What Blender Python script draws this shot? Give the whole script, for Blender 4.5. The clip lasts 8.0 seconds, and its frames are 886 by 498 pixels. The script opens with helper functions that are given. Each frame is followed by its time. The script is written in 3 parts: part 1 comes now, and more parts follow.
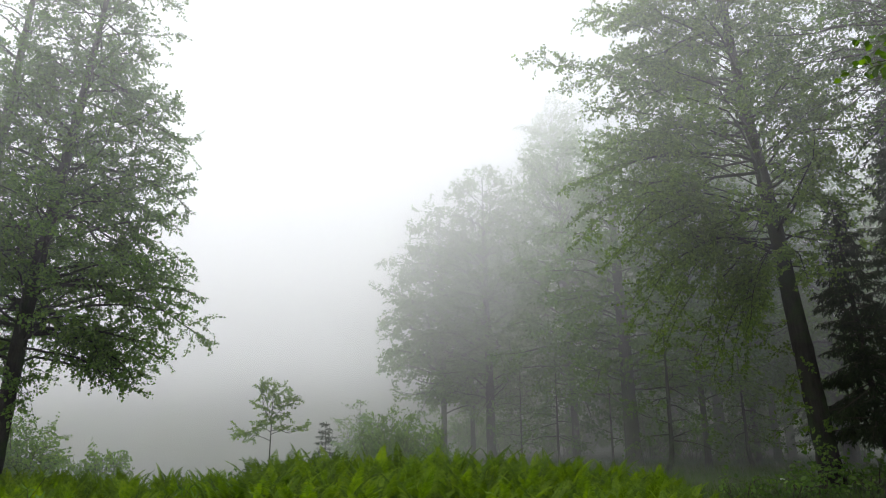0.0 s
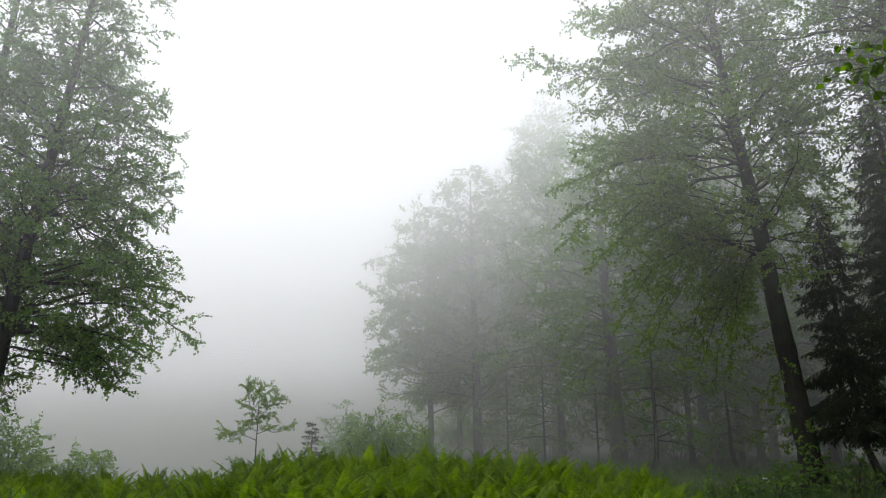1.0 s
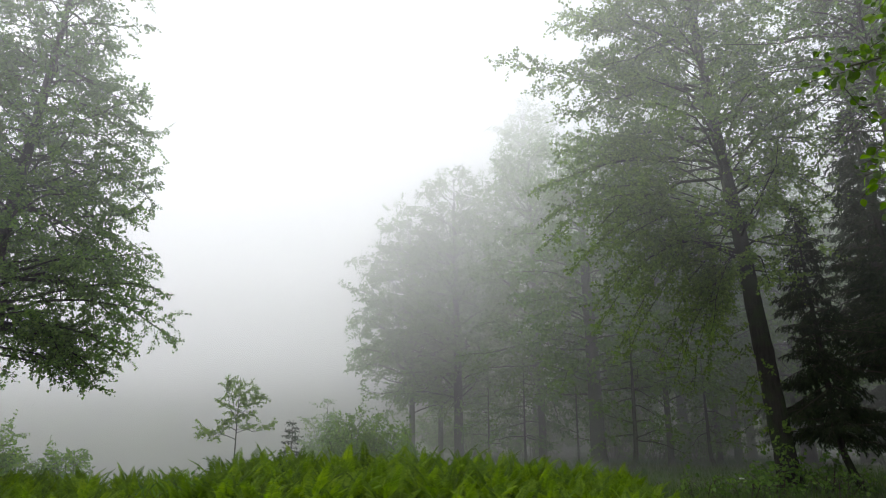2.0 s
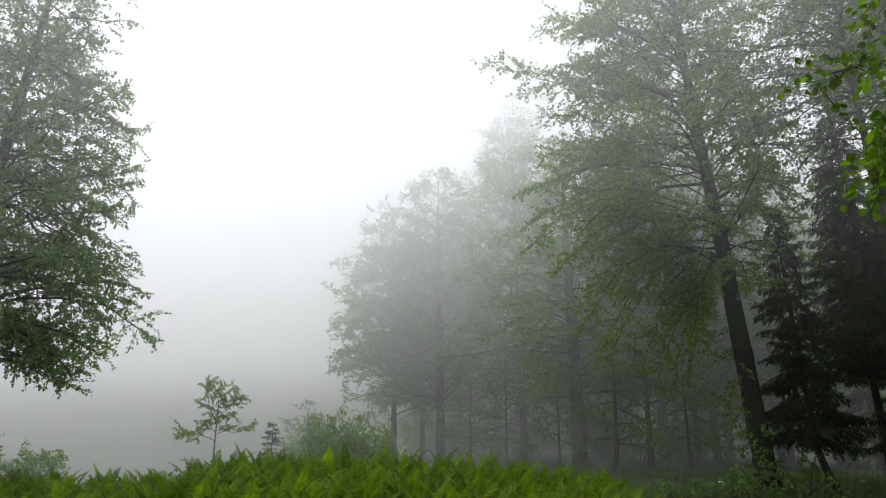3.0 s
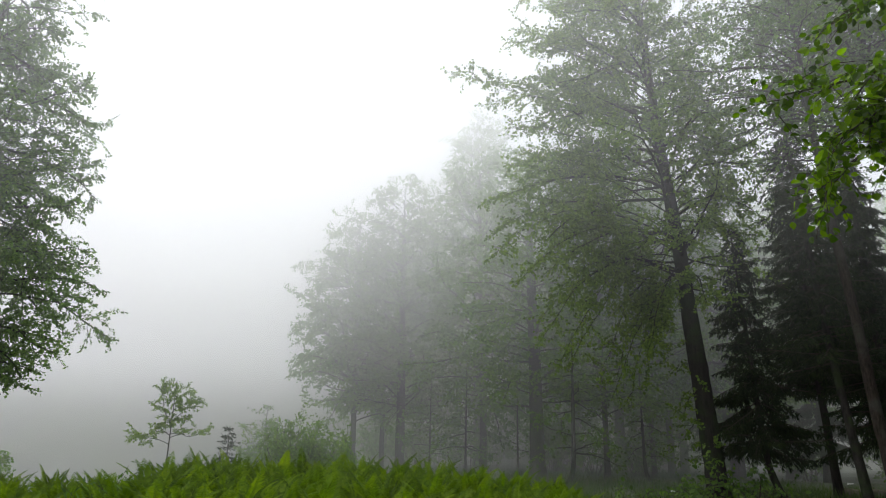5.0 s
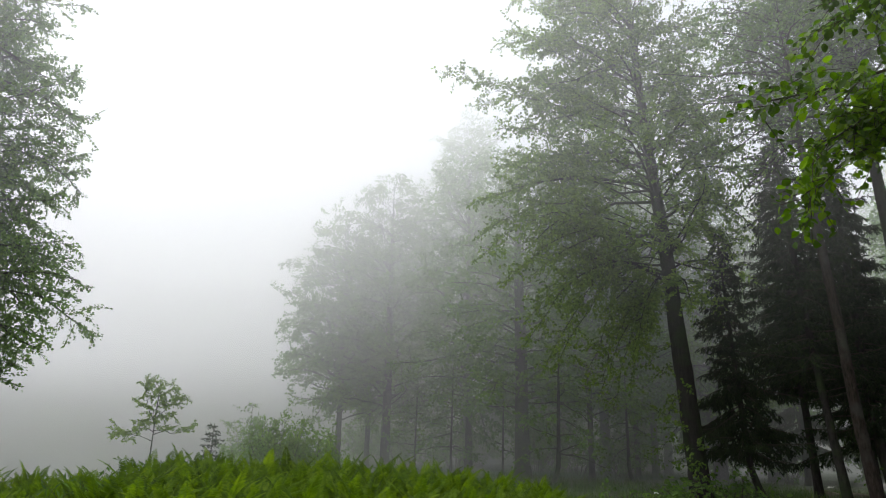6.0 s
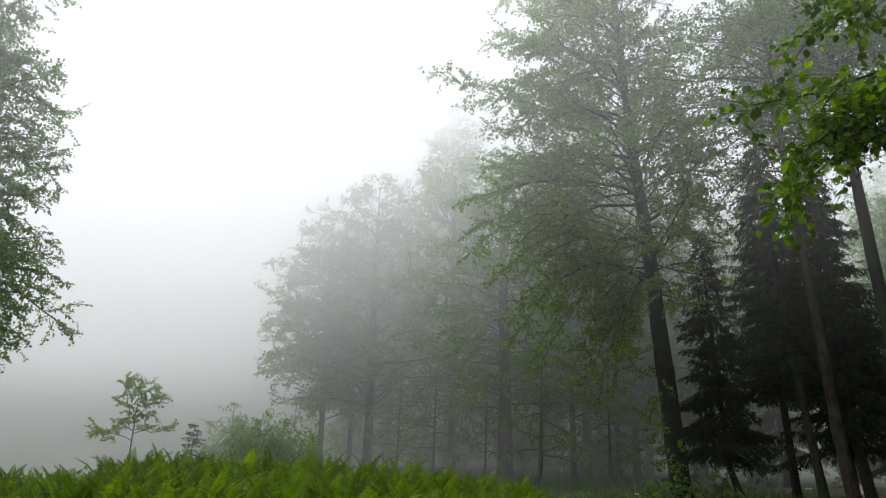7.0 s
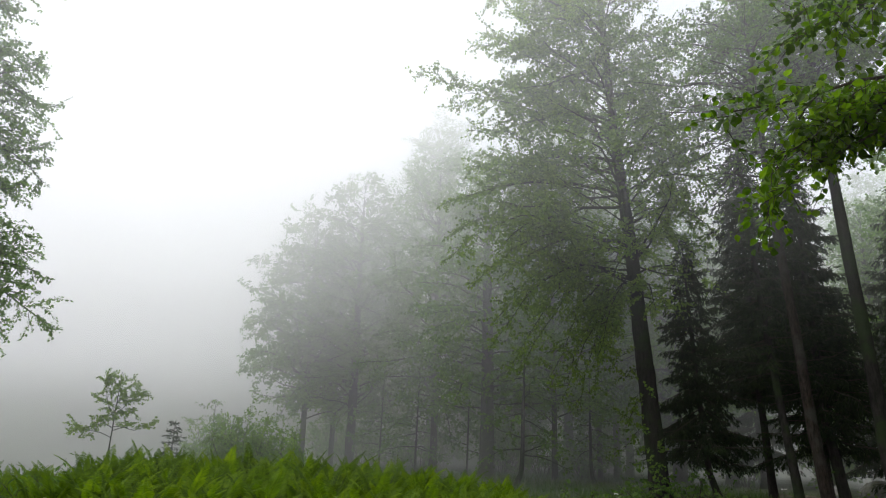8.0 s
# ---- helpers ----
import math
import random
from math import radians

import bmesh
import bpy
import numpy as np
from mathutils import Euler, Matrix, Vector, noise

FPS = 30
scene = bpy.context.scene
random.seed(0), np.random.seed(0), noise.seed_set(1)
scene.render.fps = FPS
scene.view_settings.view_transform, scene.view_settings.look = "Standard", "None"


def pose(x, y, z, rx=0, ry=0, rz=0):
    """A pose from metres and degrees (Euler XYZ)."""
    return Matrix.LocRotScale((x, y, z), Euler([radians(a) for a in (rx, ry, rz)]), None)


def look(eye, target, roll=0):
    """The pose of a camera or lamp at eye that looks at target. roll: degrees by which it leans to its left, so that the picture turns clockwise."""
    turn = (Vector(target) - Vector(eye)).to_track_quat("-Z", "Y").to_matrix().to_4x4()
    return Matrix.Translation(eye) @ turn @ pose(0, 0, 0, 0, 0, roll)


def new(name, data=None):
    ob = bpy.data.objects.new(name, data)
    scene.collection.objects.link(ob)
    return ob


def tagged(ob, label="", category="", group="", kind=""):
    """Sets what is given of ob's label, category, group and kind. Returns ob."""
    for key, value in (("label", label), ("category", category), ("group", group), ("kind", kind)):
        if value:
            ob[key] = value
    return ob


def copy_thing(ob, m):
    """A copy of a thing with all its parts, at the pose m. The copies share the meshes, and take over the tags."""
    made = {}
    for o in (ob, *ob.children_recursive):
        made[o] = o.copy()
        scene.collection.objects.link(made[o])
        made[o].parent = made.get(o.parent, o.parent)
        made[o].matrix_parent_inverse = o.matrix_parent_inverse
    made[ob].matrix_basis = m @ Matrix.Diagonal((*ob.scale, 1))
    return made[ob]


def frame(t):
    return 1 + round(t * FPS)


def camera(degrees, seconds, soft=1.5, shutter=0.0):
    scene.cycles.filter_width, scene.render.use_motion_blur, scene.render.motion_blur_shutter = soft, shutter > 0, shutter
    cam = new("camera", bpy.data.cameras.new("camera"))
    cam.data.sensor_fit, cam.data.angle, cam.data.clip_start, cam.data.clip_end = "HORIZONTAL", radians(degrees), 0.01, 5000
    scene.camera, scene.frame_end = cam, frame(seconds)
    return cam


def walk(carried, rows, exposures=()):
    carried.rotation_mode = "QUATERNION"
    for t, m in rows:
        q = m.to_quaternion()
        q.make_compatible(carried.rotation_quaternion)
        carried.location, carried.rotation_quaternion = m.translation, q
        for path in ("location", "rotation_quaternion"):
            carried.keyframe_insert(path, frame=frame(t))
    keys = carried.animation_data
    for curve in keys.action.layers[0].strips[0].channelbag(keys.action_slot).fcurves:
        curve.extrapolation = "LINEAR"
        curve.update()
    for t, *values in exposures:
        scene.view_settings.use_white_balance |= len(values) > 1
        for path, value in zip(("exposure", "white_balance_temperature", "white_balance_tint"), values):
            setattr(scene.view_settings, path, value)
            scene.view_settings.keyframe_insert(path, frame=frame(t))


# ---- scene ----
# ---- camera ----
cam = camera(67.1, 8.0, 1.1)
PATH = [
    (0, 0, 0, 1.4, 105, 0, 0),
    (0.5, -0.001, -0.021, 1.395, 105.003, -0.073, -0.53),
    (1, -0.002, -0.025, 1.395, 105.005, -0.067, -1.107),
    (1.5, 0.006, -0.023, 1.398, 104.954, -0.157, -1.842),
    (3, 0.021, 0.01, 1.398, 105.148, -0.495, -4.133),
    (3.5, 0.02, -0.017, 1.382, 105.661, -0.844, -4.824),
    (4, 0.023, -0.035, 1.368, 105.78, -1.034, -5.661),
    (4.5, 0.03, -0.016, 1.369, 105.838, -1.12, -6.633),
    (6, 0.049, -0.013, 1.373, 105.881, -1.894, -8.595),
    (6.5, 0.053, -0.01, 1.37, 105.904, -1.999, -9.191),
    (7, 0.059, -0.008, 1.366, 106, -2.161, -9.981),
    (7.5, 0.059, -0.015, 1.363, 106.037, -2.352, -10.693),
    (8, 0.058, -0.038, 1.359, 106.031, -2.531, -11.45),
]
walk(cam, [(t, pose(*p)) for t, *p in PATH])

# ---- daylight: a bright overcast sky over the fog ----
world = bpy.data.worlds.new("overcast_sky")
scene.world = world
world.use_nodes = True
wn, wl = world.node_tree.nodes, world.node_tree.links
sky = wn.new("ShaderNodeTexSky")
sky.sky_type, sky.sun_disc = "NISHITA", False
sky.sun_elevation, sky.sun_rotation = radians(66), radians(-38)
grey = wn.new("ShaderNodeHueSaturation")
grey.inputs["Saturation"].default_value = 0.3
wl.new(sky.outputs[0], grey.inputs["Color"])
wl.new(grey.outputs[0], wn["Background"].inputs["Color"])
wn["Background"].inputs["Strength"].default_value = 0.15
sun = new("sun", bpy.data.lights.new("sun", "SUN"))
sun.data.energy, sun.data.angle, sun.data.color = 1.5, radians(60), (1.0, 0.965, 0.945)
sun.matrix_world = look((-18, 23, 66), (0, 0, 0))
scene.cycles.volume_bounces = 6
scene.view_settings.exposure = 0.98


# ---- materials ----
def material(name):
    m = bpy.data.materials.new(name)
    m.use_nodes = True
    n, l = m.node_tree.nodes, m.node_tree.links
    n.remove(n["Principled BSDF"])
    return m, n, l, n["Material Output"]


def ramp(n, stops):
    r = n.new("ShaderNodeValToRGB")
    e = r.color_ramp.elements
    e[0].position, e[0].color = stops[0][0], (*stops[0][1], 1)
    e[1].position, e[1].color = stops[-1][0], (*stops[-1][1], 1)
    for p, c in stops[1:-1]:
        e.new(p).color = (*c, 1)
    return r


def noise_node(n, l, scale, detail=3.0, rough=0.6, coord=None):
    t = n.new("ShaderNodeTexNoise")
    t.inputs["Scale"].default_value, t.inputs["Detail"].default_value, t.inputs["Roughness"].default_value = scale, detail, rough
    if coord is None:
        coord = n.new("ShaderNodeNewGeometry").outputs["Position"]
    l.new(coord, t.inputs["Vector"])
    return t


def leaf_material(name, stops, back, through_light=0.35, rough=0.45, patch=1.2, by_piece=False, gloss=0.22):
    """Thin leaf: glossy-ish face, light shining through; every leaf its own tone, clumps a little different."""
    m, n, l, out = material(name)
    geo = n.new("ShaderNodeNewGeometry")
    tone = n.new("ShaderNodeMath")
    tone.operation = "MULTIPLY_ADD"
    big = noise_node(n, l, patch, 2.0)
    tone.inputs[1].default_value = 0.6
    pick = geo.outputs["Random Per Island"]
    if by_piece:
        both = n.new("ShaderNodeMix")
        both.inputs["Factor"].default_value = 0.35
        l.new(n.new("ShaderNodeObjectInfo").outputs["Random"], both.inputs[2])
        l.new(pick, both.inputs[3])
        pick = both.outputs[0]
    l.new(pick, tone.inputs[0])
    sub = n.new("ShaderNodeMath")
    sub.operation = "MULTIPLY_ADD"
    sub.inputs[1].default_value, sub.inputs[2].default_value = 0.9, -0.25
    l.new(big.outputs["Fac"], sub.inputs[0])
    l.new(sub.outputs[0], tone.inputs[2])
    col = ramp(n, stops)
    l.new(tone.outputs[0], col.inputs[0])
    face = n.new("ShaderNodeBsdfPrincipled")
    face.inputs["Roughness"].default_value = rough
    face.inputs["Specular IOR Level"].default_value = gloss
    l.new(col.outputs[0], face.inputs["Base Color"])
    tr = n.new("ShaderNodeBsdfTranslucent")
    mul = n.new("ShaderNodeMix")
    mul.data_type, mul.blend_type = "RGBA", "MULTIPLY"
    mul.inputs["Factor"].default_value = 1.0
    l.new(col.outputs[0], mul.inputs[6])
    mul.inputs[7].default_value = (*back, 1)
    l.new(mul.outputs[2], tr.inputs["Color"])
    mix = n.new("ShaderNodeMixShader")
    mix.inputs[0].default_value = through_light
    l.new(face.outputs[0], mix.inputs[1])
    l.new(tr.outputs[0], mix.inputs[2])
    l.new(mix.outputs[0], out.inputs["Surface"])
    return m


def bark_material(name, dark, light, moss=(0.03, 0.042, 0.018), scale=1.0):
    """Fissured bark, stretched along the trunk, with lichen patches."""
    m, n, l, out = material(name)
    geo = n.new("ShaderNodeNewGeometry")
    mp = n.new("ShaderNodeMapping")
    mp.inputs["Scale"].default_value = (9 * scale, 9 * scale, 2.2 * scale)
    l.new(geo.outputs["Position"], mp.inputs["Vector"])
    crack = noise_node(n, l, 2.5, 5.0, 0.7, mp.outputs[0])
    vor = n.new("ShaderNodeTexVoronoi")
    vor.feature = "DISTANCE_TO_EDGE"
    vor.inputs["Scale"].default_value = 2.0
    l.new(mp.outputs[0], vor.inputs["Vector"])
    col = ramp(n, [(0.3, dark), (0.7, light)])
    l.new(crack.outputs["Fac"], col.inputs[0])
    patch = noise_node(n, l, 2.3, 4.0)
    pr = ramp(n, [(0.48, (0, 0, 0)), (0.62, (1, 1, 1))])
    l.new(patch.outputs["Fac"], pr.inputs[0])
    mix = n.new("ShaderNodeMix")
    mix.data_type = "RGBA"
    l.new(pr.outputs[0], mix.inputs["Factor"])
    l.new(col.outputs[0], mix.inputs[6])
    mix.inputs[7].default_value = (*moss, 1)
    add = n.new("ShaderNodeMath")
    add.operation = "ADD"
    l.new(crack.outputs["Fac"], add.inputs[0])
    l.new(vor.outputs["Distance"], add.inputs[1])
    bump = n.new("ShaderNodeBump")
    bump.inputs["Strength"].default_value, bump.inputs["Distance"].default_value = 0.8, 0.02
    l.new(add.outputs[0], bump.inputs["Height"])
    p = n.new("ShaderNodeBsdfPrincipled")
    p.inputs["Roughness"].default_value = 0.9
    p.inputs["Specular IOR Level"].default_value = 0.06
    l.new(mix.outputs[2], p.inputs["Base Color"])
    l.new(bump.outputs[0], p.inputs["Normal"])
    l.new(p.outputs[0], out.inputs["Surface"])
    return m


def ground_material():
    m, n, l, out = material("meadow_soil")
    a = noise_node(n, l, 0.45, 5.0, 0.65)
    b = noise_node(n, l, 14.0, 5.0, 0.7)
    ca = ramp(n, [(0.35, (0.035, 0.045, 0.018)), (0.55, (0.045, 0.07, 0.018)), (0.75, (0.075, 0.06, 0.035))])
    cb = ramp(n, [(0.3, (0.45, 0.45, 0.45)), (0.7, (1.25, 1.2, 1.1))])
    l.new(a.outputs["Fac"], ca.inputs[0])
    l.new(b.outputs["Fac"], cb.inputs[0])
    mul = n.new("ShaderNodeMix")
    mul.data_type, mul.blend_type = "RGBA", "MULTIPLY"
    mul.inputs["Factor"].default_value = 1.0
    l.new(ca.outputs[0], mul.inputs[6])
    l.new(cb.outputs[0], mul.inputs[7])
    bump = n.new("ShaderNodeBump")
    bump.inputs["Strength"].default_value, bump.inputs["Distance"].default_value = 0.9, 0.04
    l.new(b.outputs["Fac"], bump.inputs["Height"])
    p = n.new("ShaderNodeBsdfPrincipled")
    p.inputs["Roughness"].default_value = 0.95
    l.new(mul.outputs[2], p.inputs["Base Color"])
    l.new(bump.outputs[0], p.inputs["Normal"])
    l.new(p.outputs[0], out.inputs["Surface"])
    return m


ALDER_LEAF = leaf_material("alder_leaf", [(0.1, (0.04, 0.075, 0.018)), (0.5, (0.088, 0.158, 0.035)), (0.95, (0.165, 0.26, 0.055))], (1.5, 1.7, 0.8), 0.48)
# a lighter version of the alder leaf, for the wide alder and the sapling
PALE_LEAF = leaf_material("pale_alder_leaf", [(0.1, (0.058, 0.1, 0.022)), (0.5, (0.125, 0.205, 0.042)), (0.95, (0.225, 0.32, 0.075))], (1.5, 1.6, 0.7), 0.5)
FAR_LEAF = leaf_material("birch_and_alder_leaf", [(0.1, (0.05, 0.1, 0.022)), (0.5, (0.1, 0.18, 0.035)), (0.95, (0.17, 0.275, 0.055))], (1.5, 1.7, 0.7), 0.46)
NEAR_LEAF = leaf_material("hazel_leaf", [(0.1, (0.016, 0.036, 0.002)), (0.5, (0.058, 0.112, 0.004)), (0.95, (0.16, 0.25, 0.01))], (1.6, 1.9, 0.4), 0.5, 0.35, 3.0)
BUSH_LEAF = leaf_material("willow_leaf", [(0.1, (0.055, 0.11, 0.02)), (0.5, (0.125, 0.225, 0.035)), (0.95, (0.23, 0.34, 0.06))], (1.4, 1.6, 0.6))
FERN_LEAF = leaf_material("fern_pinna", [(0.1, (0.022, 0.046, 0.001)), (0.5, (0.085, 0.15, 0.003)), (0.95, (0.21, 0.3, 0.02))], (1.7, 1.8, 0.15), 0.45, 0.75, 6.0, True)
NEEDLE = leaf_material("spruce_needle", [(0.1, (0.008, 0.014, 0.006)), (0.5, (0.016, 0.028, 0.01)), (0.95, (0.04, 0.062, 0.018))], (1.2, 1.3, 0.6), 0.15, 0.7, gloss=0.08)
GRASS = leaf_material("grass_blade", [(0.1, (0.035, 0.07, 0.015)), (0.5, (0.06, 0.11, 0.025)), (0.95, (0.12, 0.15, 0.05))], (1.3, 1.5, 0.6), 0.35, 0.6, 0.8)
STRAW = leaf_material("withered_frond", [(0.1, (0.2, 0.18, 0.11)), (0.5, (0.38, 0.35, 0.24)), (0.95, (0.5, 0.48, 0.36))], (1, 0.95, 0.8), 0.3, 0.8)
PETAL = leaf_material("white_petal", [(0.1, (0.65, 0.65, 0.62)), (0.95, (0.82, 0.82, 0.8))], (1, 1, 1), 0.3, 0.7)
STONE = bark_material("lichened_stone", (0.14, 0.14, 0.13), (0.34, 0.33, 0.31), (0.12, 0.13, 0.08), 0.6)
LOG = bark_material("weathered_wood", (0.12, 0.1, 0.08), (0.3, 0.27, 0.22), (0.1, 0.1, 0.06), 0.8)
ALDER_BARK = bark_material("alder_bark", (0.012, 0.011, 0.009), (0.045, 0.04, 0.034))
PALE_BARK = bark_material("mottled_bark", (0.006, 0.005, 0.004), (0.05, 0.038, 0.03), (0.045, 0.043, 0.036), 1.6)
TWIG_BARK = bark_material("twig_bark", (0.035, 0.028, 0.022), (0.09, 0.07, 0.055), (0.06, 0.06, 0.04), 3.0)
GROUND = ground_material()


# ---- building helpers ----
class Soup:
    """Collects vertices and faces of many small pieces, to become one mesh."""

    def __init__(self):
        self.v, self.f, self.count = [], [], 0

    def add(self, verts, faces):
        self.v.append(np.asarray(verts, dtype=np.float64).reshape(-1, 3))
        self.f.extend((np.asarray(faces) + self.count).tolist())
        self.count += len(self.v[-1])

    def tube(self, pts, radii, sides=5, cap=False):
        pts = np.asarray(pts, dtype=np.float64)
        tan = np.gradient(pts, axis=0)
        tan /= np.linalg.norm(tan, axis=1)[:, None] + 1e-9
        ref = np.array([0.0, 0, 1]) if abs(tan[0][2]) < 0.8 else np.array([1.0, 0, 0])
        u = np.cross(tan, ref)
        u /= np.linalg.norm(u, axis=1)[:, None] + 1e-9
        w = np.cross(tan, u)
        a = np.arange(sides) * 2 * math.pi / sides
        ring = np.cos(a)[None, :, None] * u[:, None] + np.sin(a)[None, :, None] * w[:, None]
        verts = pts[:, None] + ring * np.asarray(radii)[:, None, None]
        k, s = len(pts), sides
        i, j = np.meshgrid(np.arange(k - 1), np.arange(s), indexing="ij")
        i, j = i.ravel(), j.ravel()
        faces = np.stack([i * s + j, i * s + (j + 1) % s, (i + 1) * s + (j + 1) % s, (i + 1) * s + j], 1)
        self.add(verts, faces)
        if cap:
            self.f.append([self.count - s + q for q in range(s)])

    def mesh(self, name, mat, smooth=True):
        me = bpy.data.meshes.new(name)
        me.from_pydata(np.concatenate(self.v) if self.v else [], [], self.f)
        me.materials.append(mat)
        me.polygons.foreach_set("use_smooth", [smooth] * len(me.polygons))
        me.update()
        return me


def part(name, mesh, parent, label="", kind=""):
    ob = new(name, mesh)
    ob.parent = parent
    return tagged(ob, label, kind=kind)


def thing(name, at, label, category, group="", kind=""):
    ob = new(name)
    ob.location = at
    ob.empty_display_size = 0.2
    return tagged(ob, label, category, group, kind)


# outline of one leaf: half-widths along its length, folded a little at the midrib
ROUND_LEAF = [(0.0, 0.0, 0.0), (-0.36, 0.32, 0.07), (-0.33, 0.7, 0.05), (0.0, 1.0, -0.08), (0.33, 0.7, 0.05), (0.36, 0.32, 0.07)]
ROUND_FACES = [(0, 3, 2, 1), (0, 5, 4, 3)]
LANCE_LEAF = [(0.0, 0.0, 0.0), (-0.17, 0.4, 0.04), (0.0, 1.0, -0.1), (0.17, 0.4, 0.04)]
LANCE_FACES = [(0, 2, 1), (0, 3, 2)]
OVAL_LEAF = [(0, 0, 0), (-0.25, 0.16, 0.05), (-0.38, 0.4, 0.08), (-0.33, 0.66, 0.06), (-0.14, 0.9, 0.0), (0, 1.0, -0.08), (0.14, 0.9, 0.0), (0.33, 0.66, 0.06),
             (0.38, 0.4, 0.08), (0.25, 0.16, 0.05), (0, 0.4, 0.0), (0, 0.68, -0.02)]
OVAL_FACES = [(0, 10, 2, 1), (10, 11, 3, 2), (11, 5, 4, 3), (0, 9, 8, 10), (10, 8, 7, 11), (11, 7, 6, 5)]


NEEDLE_SPRAY = [(0.0, 0.0, 0.0), (-0.11, 0.4, 0.03), (0.0, 1.0, -0.1), (0.11, 0.4, 0.03)]


def leaf_mesh(name, pos, aim, size, mat, rng, shape=ROUND_LEAF, faces=ROUND_FACES, flat=0.8, wild=0.6):
    """All leaves of one crown: each at pos, growing towards aim, its face turned mostly up."""
    pos, aim, size = np.concatenate(pos), np.concatenate(aim), np.concatenate(size)
    k = len(pos)
    up = rng.normal(0, wild, (k, 3))
    up[:, 2] += flat
    y = aim + rng.normal(0, 0.35, (k, 3))
    y[:, 2] -= 0.25
    y /= np.linalg.norm(y, axis=1)[:, None]
    x = np.cross(y, up)
    x /= np.linalg.norm(x, axis=1)[:, None] + 1e-9
    z = np.cross(x, y)
    base = np.asarray(shape, dtype=np.float64)
    bend = rng.uniform(0.5, 1.6, k)
    v = (x[:, None] * base[None, :, 0:1] + y[:, None] * base[None, :, 1:2] + z[:, None] * base[None, :, 2:3] * bend[:, None, None]) * size[:, None, None] + pos[:, None]
    me = bpy.data.meshes.new(name)
    fl = []
    for face in faces:
        fl.extend((np.asarray(face)[None] + np.arange(k)[:, None] * len(base)).tolist())
    me.from_pydata(v.reshape(-1, 3), [], fl)
    me.materials.append(mat)
    me.update()
    return me


def unit(v):
    return v / (np.linalg.norm(v) + 1e-9)


def grow(start, way, length, rng, n=6, sag=0.0, wobble=0.12):
    """A crooked shoot: sag bends it down (or up, below 0) along its length."""
    pts, d = [np.array(start, dtype=float)], unit(np.array(way, dtype=float))
    for _ in range(n - 1):
        pts.append(pts[-1] + d * length / (n - 1))
        d = unit(d + rng.normal(0, wobble, 3) + np.array([0, 0, -sag / (n - 1)]))
    return np.array(pts)


def along(pts, s):
    q = s * (len(pts) - 1)
    i = min(int(q), len(pts) - 2)
    return pts[i] + (pts[i + 1] - pts[i]) * (q - i), unit(pts[i + 1] - pts[i])


class Foliage:
    def __init__(self, rng, leaf, twig_tubes=True, thick=1.0, leaves_per_m=16, bushy=1.0):
        self.rng, self.leaf, self.twigs, self.thick, self.per_m, self.bushy = rng, leaf, twig_tubes, thick, leaves_per_m, bushy
        self.wood, self.pos, self.aim, self.size = Soup(), [], [], []

    def limb_part(self, root, mat):
        """Closes the limb built last as a part of its own."""
        part("limb", self.wood.mesh("limb", mat), root)
        self.wood = Soup()

    def leaves(self, pts, length, first=0.15):
        rng, pts = self.rng, np.asarray(pts)
        k = max(2, int(length * self.per_m + rng.uniform(0, 1)))
        q = np.linspace(first, 0.999, k) * (len(pts) - 1)
        i = q.astype(int)
        d = pts[i + 1] - pts[i]
        p = pts[i] + d * (q - i)[:, None]
        d = d / (np.linalg.norm(d, axis=1)[:, None] + 1e-9)
        side = np.cross(d, rng.normal(0, 1, (k, 3)))
        side /= np.linalg.norm(side, axis=1)[:, None] + 1e-9
        self.pos.append(p + rng.normal(0, 0.015, (k, 3)))
        self.aim.append(d * 0.7 + side)
        self.size.append(self.leaf * rng.uniform(0.65, 1.2, k))

    def branch(self, pts, length, radius, bare=0.2, reach2=0.45):
        """A limb with side branches and leafy twigs on them."""
        rng = self.rng
        k = len(pts)
        self.wood.tube(pts, radius * np.linspace(1, 0.22, k), 6 if radius > 0.03 else 5)
        n2 = max(2, int(length * 4.5 * self.bushy))
        for q in range(n2):
            s = bare + (0.98 - bare) * (q + rng.uniform(0, 1)) / n2
            p, d = along(pts, s)
            flatside = unit(np.cross(d, (0, 0, 1))) * (1 if q % 2 else -1)
            w2 = unit(d * 0.75 + flatside * rng.uniform(0.5, 1.1) + np.array([0, 0, rng.normal(0.08, 0.45)]))
            l2 = min(1.5, max(0.22, length * reach2 * (1.1 - s) * rng.uniform(0.5, 1.5)))
            b2 = grow(p, w2, l2, rng, 5, rng.uniform(0.0, 0.5))
            self.wood.tube(b2, max(0.004, radius * 0.35 * (1.1 - s)) * np.linspace(1, 0.4, 5), 4)
            n3 = 1 + int(l2 * 6 * self.bushy * rng.choice((0.35, 1.0, 1.6)))
            for e in range(n3):
                s3 = 0.15 + 0.85 * (e + rng.uniform(0, 1)) / n3
                p3, d3 = along(b2, min(s3, 0.999))
                w3 = unit(d3 * 0.7 + rng.normal(0, 0.55, 3) * np.array([1, 1, 0.7]))
                l3 = rng.uniform(0.14, 0.36)
                b3 = grow(p3, w3, l3, rng, 3, 0.3)
                if self.twigs:
                    self.wood.tube(b3, 0.0035 * np.array([1, 0.8, 0.5]) * self.thick, 3)
                self.leaves(b3, l3)
            self.leaves(b2, l2 * 0.6, 0.45)
        self.leaves(pts[-3:], length * 0.25, 0.3)


